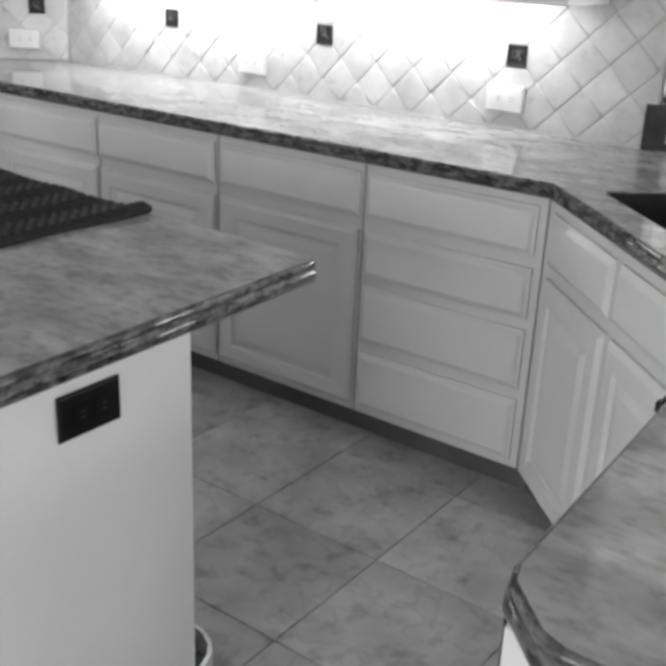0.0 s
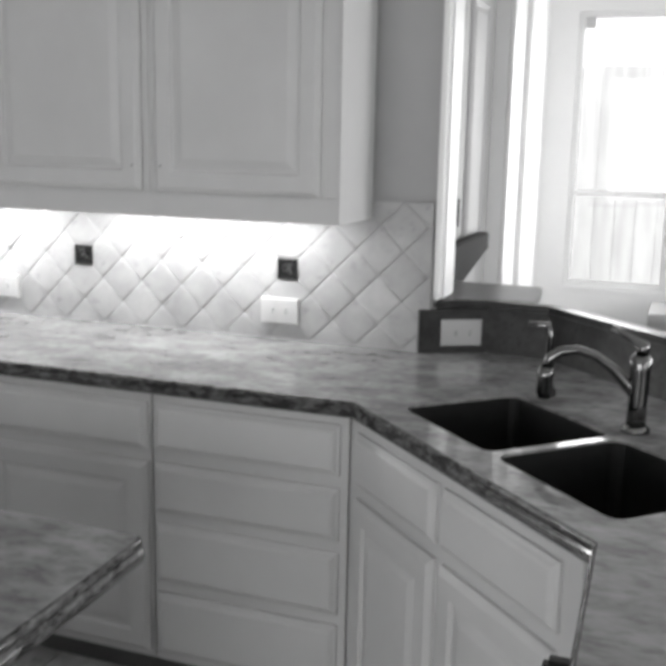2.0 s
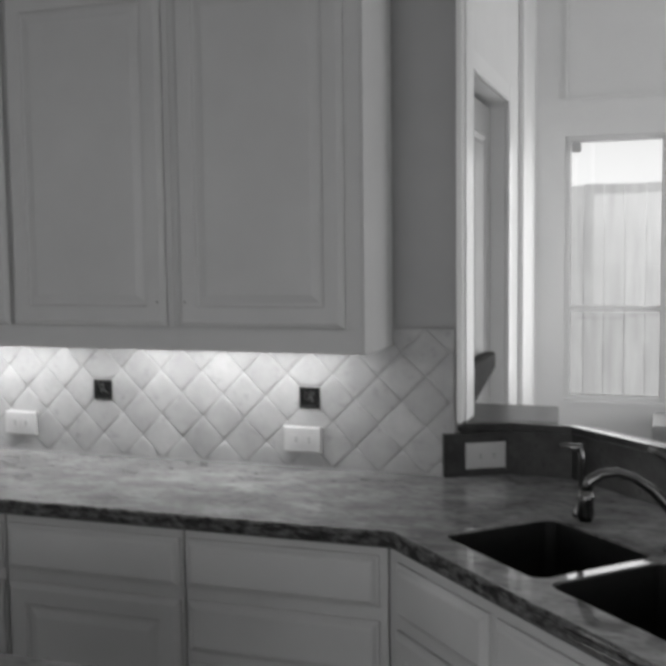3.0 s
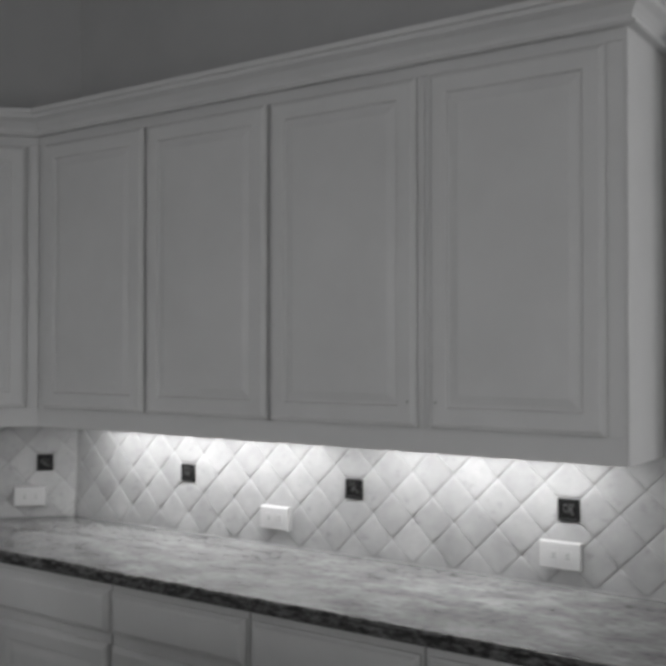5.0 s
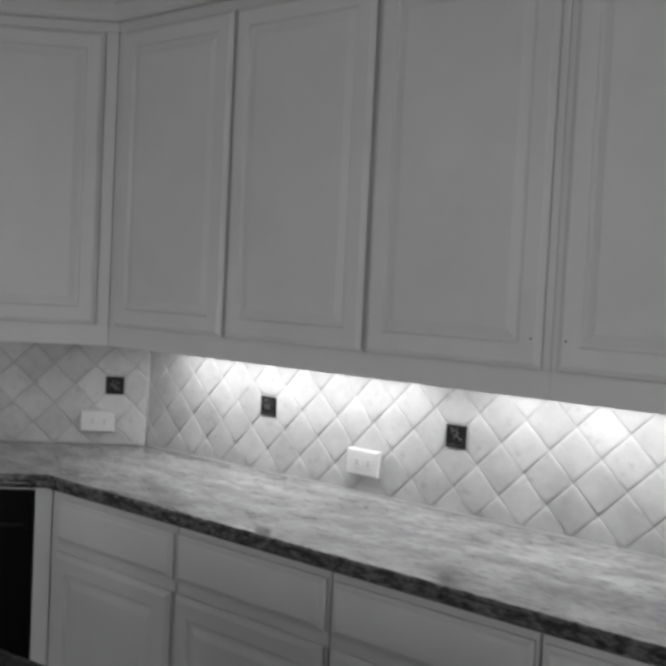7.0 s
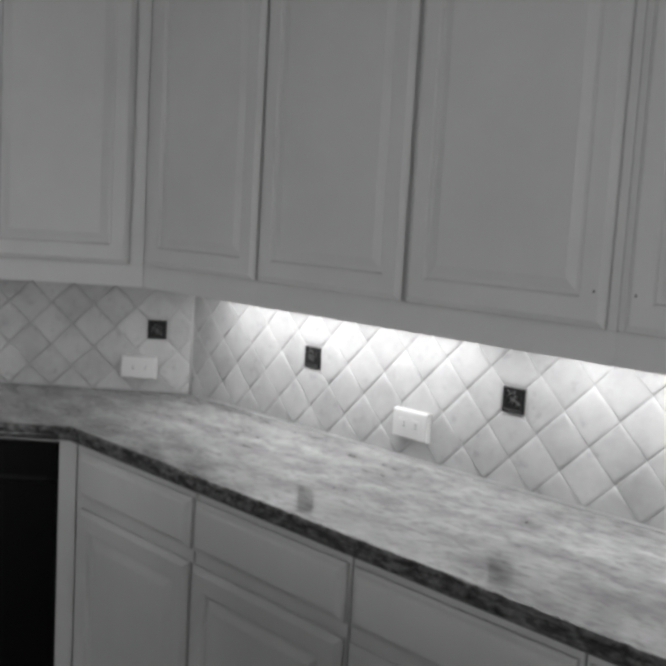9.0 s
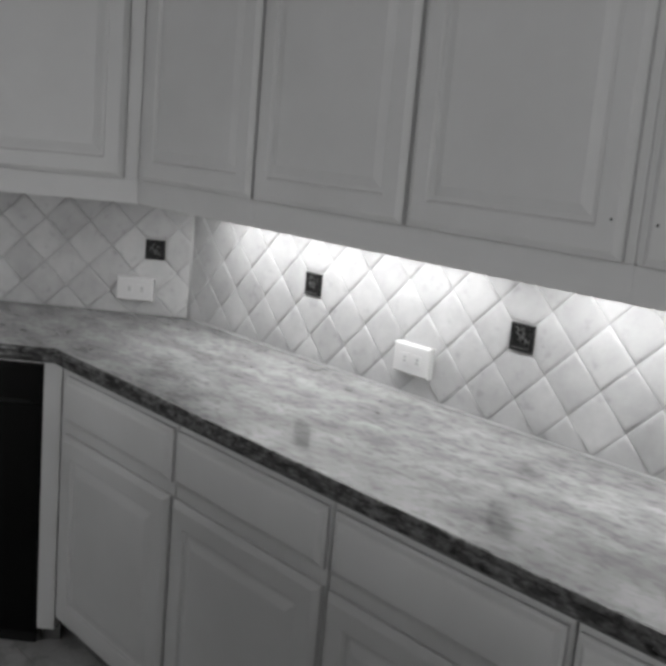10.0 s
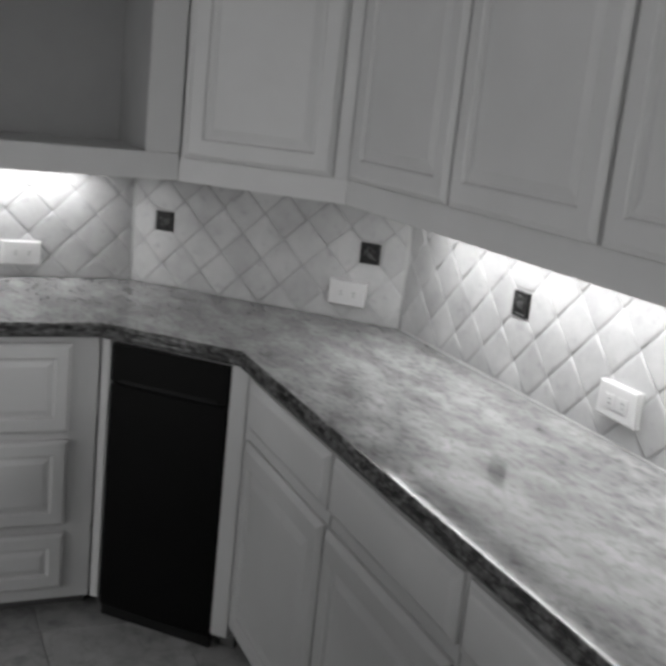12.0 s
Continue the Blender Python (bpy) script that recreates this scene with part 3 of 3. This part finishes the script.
iw = thing("island_worktop", pose(0, 0, 0), "mottled grey granite island worktop with a polished edge", "countertop")
part("top", slab(inset(ISLE, 0.0099)[:-1], [], 0.874, 0.914, 0.01, lambda p: False), GRANITE, iw)
part("front_edge", smooth(crown_line(ISLE, 0.874, NOSE)), SHADED_EDGE, iw, "polished granite edge, shade put into its dark tone")

# black quilted blanket over the island top
bm = bmesh.new()
NX, NY = 260, 130
grid = []
for i in range(NX + 1):
    row = []
    for j in range(NY + 1):
        u, v = i / NX, j / NY
        x = 0.80 + 1.115 * u + 0.006 * math.sin(9 * v + 1) + 0.004 * math.sin(23 * v)
        y = -1.392 - 1.0 * v + 0.006 * math.sin(13 * u) + 0.004 * math.sin(31 * u + 2)
        fold = abs(((x * 9.0) % 1.0) - 0.5) * 2
        rib = abs((((y + 0.055 * fold) * 42.0) % 1.0) - 0.5) * 2
        rim = min(1.0, min(u, 1 - u) * 1.115 / 0.02, min(v, 1 - v) / 0.02)
        z = 0.9195 + 0.010 * math.sqrt(max(0, rim)) * (0.35 + 0.65 * rib) + 0.004 * noise.noise(Vector((x * 4, y * 4, 0))) * rim
        z += 0.012 * max(0, 1 - abs(u - 0.985) / 0.03) * max(0, 1 - v / 0.12)
        row.append(bm.verts.new((x, y, z)))
    grid.append(row)
for i in range(NX):
    for j in range(NY):
        bm.faces.new((grid[i][j], grid[i + 1][j], grid[i + 1][j + 1], grid[i][j + 1])).smooth = True
ext = bmesh.ops.extrude_face_region(bm, geom=list(bm.faces), use_keep_orig=True)
for v in [g for g in ext["geom"] if isinstance(g, bmesh.types.BMVert)]:
    v.co.z = 0.9145
tagged(part("quilted_blanket", bm, CLOTH, None), "black quilted moving blanket spread over the island worktop", "blanket")

# ---------------------------------------------------------------- breakfast nook
w1 = thing("window_1", pose(2.445, 2.40, 0.768), "tall narrow white sash window with a fence outside", "window", kind="structure")
WW, WH = 0.48, 1.325
part("window_frame", box(0.0, 0.022, 0.02, 0.09, 0, WH, 0.002), TRIM, w1)
part("window_frame", box(WW - 0.022, WW, 0.02, 0.09, 0, WH, 0.002), TRIM, w1)
part("window_frame", box(0.0222, WW - 0.0222, 0.02, 0.09, WH - 0.022, WH, 0.002), TRIM, w1)
part("window_frame", box(0.0222, WW - 0.0222, 0.02, 0.09, 0, 0.03, 0.002), TRIM, w1)
part("meeting_rail", box(0.0222, WW - 0.0222, 0.03, 0.07, 0.457, 0.482, 0.002), TRIM, w1)
part("window_sill", box(-0.004, WW + 0.004, -0.008, 0.0195, -0.012, 0.006, 0.003), TRIM, w1)
for z0, z1 in ((0.031, 0.456), (0.483, WH - 0.023)):
    pane = part("pane", box(0.0224, WW - 0.0224, 0.047, 0.051, z0, z1), GLASS, w1)
    pane.visible_shadow = False
part("shade_bracket", box(0.03, 0.075, 0.0, 0.03, WH - 0.075, WH - 0.025, 0.004), PLATE, w1, "small white shade bracket")

# raised moulding on the wall over the window
for x0, x1, z0, z1 in ((2.440, 2.456, 2.273, HIGH - 0.06), (2.941, 2.957, 2.273, HIGH - 0.06), (2.4562, 2.9408, 2.273, 2.289)):
    setting("panel_moulding", box(x0, x1, 2.390, 2.3995, z0, z1, 0.003), TRIM, "white painted panel moulding over the nook window", "trim")

# doorway casing, door and what stands beyond it
setting("door_casing", box(2.301, 2.318, 1.423, 1.50, FLOOR_Z, 2.21, 0.004), TRIM, "white painted door casing", "trim")
setting("door_casing", box(2.301, 2.318, 0.370, 0.441, FLOOR_Z, 2.21, 0.004), TRIM, "white painted door casing", "trim")
setting("door_casing", box(2.301, 2.318, 0.4415, 1.4225, 2.141, 2.21, 0.004), TRIM, "white painted door casing", "trim")
setting("corner_strip", box(2.301, 2.322, 1.80, 1.88, FLOOR_Z, HIGH, 0.004), TRIM, "white painted wall strip", "trim")
dr = thing("door_1", pose(2.240, 0.444, FLOOR_Z, 0, 0, 90), "grey panelled door closed in the nook doorway", "door", kind="structure")
part("leaf", box(0.0, 0.976, 0.0, 0.036, 0.006, 2.06, 0.002), DARKROOM, dr)
for z0, z1 in ((0.20, 0.86), (1.00, 1.94)):
    for x0 in (0.14, 0.54):
        part("panel", loops(0.28, z1 - z0, ((0, 0), (0, 0.004), (0.012, 0.012), (0.03, 0.004), (0.05, 0.010))), DARKROOM, dr, "", pose(x0, -0.0005, z0))
part("door_handle", tube([(0.075, 0.0, 1.13), (0.075, -0.045, 1.13), (0.14, -0.05, 1.13)], [0.012, 0.010, 0.009]), DARKMETAL, dr, "dark metal lever handle")
part("lock_plate", box(0.055, 0.095, -0.008, -0.0005, 1.10, 1.20, 0.003), BLACKPL, dr, "black lock plate")
dp = thing("door_pocket", pose(2.240, 0.574, FLOOR_Z, 0, 0, 90), "dark cloth pocket hung on the grey door", "organizer")
part("pocket", prism([(0.02, 0.91), (0.62, 1.02), (0.62, 1.085), (0.02, 1.09)], 0.0135, 0.060, 0.006), CLOTH, dp, "", pose(0, 0, 0, 90, 0, 0))
part("strap", box(0.15, 0.23, -0.030, -0.0135, 1.135, 1.235, 0.004), CLOTH, dp)

bn = thing("low_cabinet", pose(2.881, 1.95, FLOOR_Z), "grey painted low cabinet beside the nook window", "cabinet")
part("top", box(0, 0.9, 0, 0.4, 0.644, 0.684, 0.006), DARKROOM, bn)
part("side_panel", box(0.0, 0.03, 0.01, 0.39, 0, 0.6437, 0.003), DARKROOM, bn)
part("side_panel", box(0.87, 0.90, 0.01, 0.39, 0, 0.6437, 0.003), DARKROOM, bn)
part("front_panel", box(0.0305, 0.8695, 0.02, 0.04, 0, 0.6437, 0.003), DARKROOM, bn)

# fence outside the window
fn = thing("wood_fence", pose(0.8, 4.6, -0.15), "pale sunlit wooden board fence behind the house", "fence")
board = None
for i in range(30):
    h = 2.14 + 0.012 * random.uniform(-1, 1)
    bm = box(0, 0.1385, 0, 0.018, 0, h, 0.003, seg=1)
    part("board", bm, WOODF, fn, "", pose(i * 0.142, random.uniform(-0.004, 0.004), 0, 0, 0, random.uniform(-0.6, 0.6)))
for z in (0.35, 1.0, 1.75):
    part("rail", box(0, 4.26, 0.025, 0.065, z, z + 0.09, 0.004), WOODF, fn)

# ---------------------------------------------------------------- tiled backsplash and floor
PITCH = 0.138


def clip(poly, nx, ny, c):
    """The part of a convex outline where nx * x + ny * y >= c."""
    out = []
    for i in range(len(poly)):
        a, b = poly[i], poly[(i + 1) % len(poly)]
        da, db = nx * a[0] + ny * a[1] - c, nx * b[0] + ny * b[1] - c
        if da >= 0:
            out.append(a)
        if da * db < 0:
            t = da / (da - db)
            out.append((a[0] + t * (b[0] - a[0]), a[1] + t * (b[1] - a[1])))
    return out


def shrink(poly, d):
    res = poly
    n = len(poly)
    for i in range(n):
        a, b = poly[i], poly[(i + 1) % n]
        ex, ey = b[0] - a[0], b[1] - a[1]
        k = math.hypot(ex, ey)
        if k < 1e-5:
            continue
        nx, ny = -ey / k, ex / k
        res = clip(res, nx, ny, nx * a[0] + ny * a[1] + d)
        if len(res) < 3:
            return []
    return res


def tile_mesh(poly, cx, cz, rng):
    """A tumbled tile: softened edges, slightly uneven corners and face."""
    n = len(poly)
    jit = [(rng.uniform(-0.0008, 0.0008), rng.uniform(-0.0008, 0.0008)) for _ in poly]
    bm = bmesh.new()
    last = None
    for d, up in ((0.0, 0.0), (0.0, 0.0025), (0.0012, 0.0036), (0.0035, 0.0044), (0.009, 0.0048)):
        ring = []
        for (x, z), (jx, jz) in zip(poly, jit):
            vx, vz = x - cx, z - cz
            k = max(0.2, 1 - d * 1.4 / max(1e-4, math.hypot(vx, vz)))
            ring.append(bm.verts.new((vx * k + jx, -up - (rng.uniform(0, 0.0006) if up > 0.006 else 0), vz * k + jz)))
        if last:
            for i in range(n):
                bm.faces.new((last[i], last[(i + 1) % n], ring[(i + 1) % n], ring[i])).smooth = True
        last = ring
    bm.faces.new(last)
    bmesh.ops.recalc_face_normals(bm, faces=bm.faces)
    me = bpy.data.meshes.new("tile")
    bm.to_mesh(me)
    bm.free()
    me.materials.append(TILE)
    return me


def backsplash(name, m, u0, u1, z1, origin, accents, label):
    """Diamond tiles on a wall: local x along it, z up; accents are the small black squares' places along the wall."""
    rng = random.Random(name)
    bs = thing(name, m, label, "backsplash", kind="structure")
    part("grout_bed", box(u0, u1, -0.0055, 0.0, 0.9145, z1), GROUT, bs)
    z0, h = 0.9165, PITCH / 2
    az = 0.914 + 1.5 * PITCH
    half = 0.032
    shared = []
    for i in range(int((u0 - origin) / h) - 3, int((u1 - origin) / h) + 4):
        for j in range(0, 8):
            if (i + j) % 2 == 0:
                continue
            cx, cz = origin + i * h, 0.914 + j * h
            poly = [(cx - h, cz), (cx, cz - h), (cx + h, cz), (cx, cz + h)]
            for a in accents:
                if abs(cx - a) < 0.6 * PITCH and abs(cz - az) < 0.6 * PITCH:
                    dx, dz = cx - a, cz - az
                    if abs(dx) > abs(dz):
                        s = 1 if dx > 0 else -1
                        poly = clip(poly, s, 0, s * a + half)
                    else:
                        s = 1 if dz > 0 else -1
                        poly = clip(poly, 0, s, s * az + half)
            whole = len(poly) == 4
            poly = clip(clip(clip(clip(poly, 1, 0, u0), -1, 0, -u1), 0, 1, z0), 0, -1, -z1)
            clean = []
            for q in poly:
                if not clean or math.hypot(q[0] - clean[-1][0], q[1] - clean[-1][1]) > 1e-4:
                    clean.append(q)
            if len(clean) > 2 and math.hypot(clean[0][0] - clean[-1][0], clean[0][1] - clean[-1][1]) < 1e-4:
                clean.pop()
            poly = shrink(clean, 0.0013) if len(clean) > 2 else []
            if len(poly) < 3:
                continue
            area2 = abs(sum(poly[k][0] * poly[(k + 1) % len(poly)][1] - poly[(k + 1) % len(poly)][0] * poly[k][1] for k in range(len(poly))))
            if area2 < 0.0006:
                continue
            gx, gz = sum(q[0] for q in poly) / len(poly), sum(q[1] for q in poly) / len(poly)
            full = whole and len(poly) == 4 and area2 > 0.0178
            if full:
                gx, gz = cx, cz
            if full and len(shared) >= 8:
                me = rng.choice(shared)
            else:
                me = tile_mesh(poly, gx, gz, rng)
                if full:
                    shared.append(me)
            part("tile", me, TILE, bs, "", pose(gx, -0.0033 - rng.uniform(0, 0.0011), gz, rng.uniform(-0.5, 0.5), 0, rng.uniform(-0.5, 0.5)))
    for a in accents:
        t = part("accent_tile", loops(2 * half - 0.004, 2 * half - 0.004, ((0, 0), (0, 0.009), (0.002, 0.011), (0.006, 0.011), (0.008, 0.009))), ACCENT, bs,
                 "small black square accent tile with raised pattern", Matrix.Translation((a - half + 0.002, -0.003, az - half + 0.002)))
        for k in range(9):
            qx, qz, ang = rng.uniform(0.016, 0.049), rng.uniform(0.016, 0.049), rng.uniform(0, 6.28)
            pts = [(qx + 0.011 * s * math.cos(ang + 0.9 * s), -0.0095, qz + 0.011 * s * math.sin(ang + 0.9 * s)) for s in (-1, -0.5, 0, 0.5, 1)]
            part("relief", tube(pts, [0.0006, 0.0014, 0.0017, 0.0014, 0.0006], 6), PEWTER, t)
    return bs


backsplash("backsplash_main", pose(0, 0.0, 0), 0.004, 2.388, 1.327, 0.514, (0.583, 1.275, 1.963), "tumbled pale marble diamond tiles with black square accents")
backsplash("backsplash_corner", pose(LEFT, LEFT, 0, 0, 0, 45), 0.005, 0.921, 1.312, 0.118 - PITCH / 2, (0.118, 0.808), "tumbled pale marble diamond tiles across the corner")
backsplash("backsplash_side", pose(LEFT, -2.1, 0, 0, 0, 90), 0.3, 2.1 + LEFT - 0.004, 1.312, 1.445 - 0.118 - PITCH / 2 - 0.69, (), "tumbled pale marble diamond tiles on the side wall")

setting("corner_caulk", tube([(-0.001, -0.003, 0.915), (-0.001, -0.003, 1.312)], 0.009, 10), CAULK, "pale caulked corner between the tiled walls", "trim")
setting("corner_caulk", tube([(LEFT + 0.003, LEFT - 0.001, 0.915), (LEFT + 0.003, LEFT - 0.001, 1.312)], 0.008, 10), CAULK, "pale caulked corner between the tiled walls", "trim")
setting("caulk_line", box(0.01, 2.36, -0.013, -0.004, 0.9142, 0.9178, 0.001), CAULK, "pale caulk line along the worktop's back", "trim")

FT = 0.3725
shared = []
rng = random.Random(5)
for k in range(6):
    bm = bmesh.new()
    s, last = FT / 2 - 0.0016, None
    for d, up in ((0, -0.006), (0, -0.0015), (0.0015, -0.0003), (0.005, 0.0)):
        ring = [bm.verts.new((a * (s - d) + rng.uniform(-0.0007, 0.0007), b * (s - d) + rng.uniform(-0.0007, 0.0007), up)) for a, b in ((-1, -1), (1, -1), (1, 1), (-1, 1))]
        if last:
            for i in range(4):
                bm.faces.new((last[i], last[(i + 1) % 4], ring[(i + 1) % 4], ring[i]))
        last = ring
    bm.faces.new(last)
    bmesh.ops.recalc_face_normals(bm, faces=bm.faces)
    me = bpy.data.meshes.new("tile")
    bm.to_mesh(me)
    bm.free()
    me.materials.append(FLOOR)
    shared.append(me)
floor_tiles = 0
for i in range(-6, 8):
    for j in range(-8, 4):
        x, y = 1.846 + FT * (i + 0.5), -0.986 + FT * (j + 0.5)
        if y > 0.1 or y < -3.6 or x < -0.5 or x > 4.2:
            continue
        t = part("tile", rng.choice(shared), FLOOR, floor, "", pose(x, y, FLOOR_Z + rng.uniform(-0.0006, 0.0004), 0, 0, 90 * rng.randrange(4)))
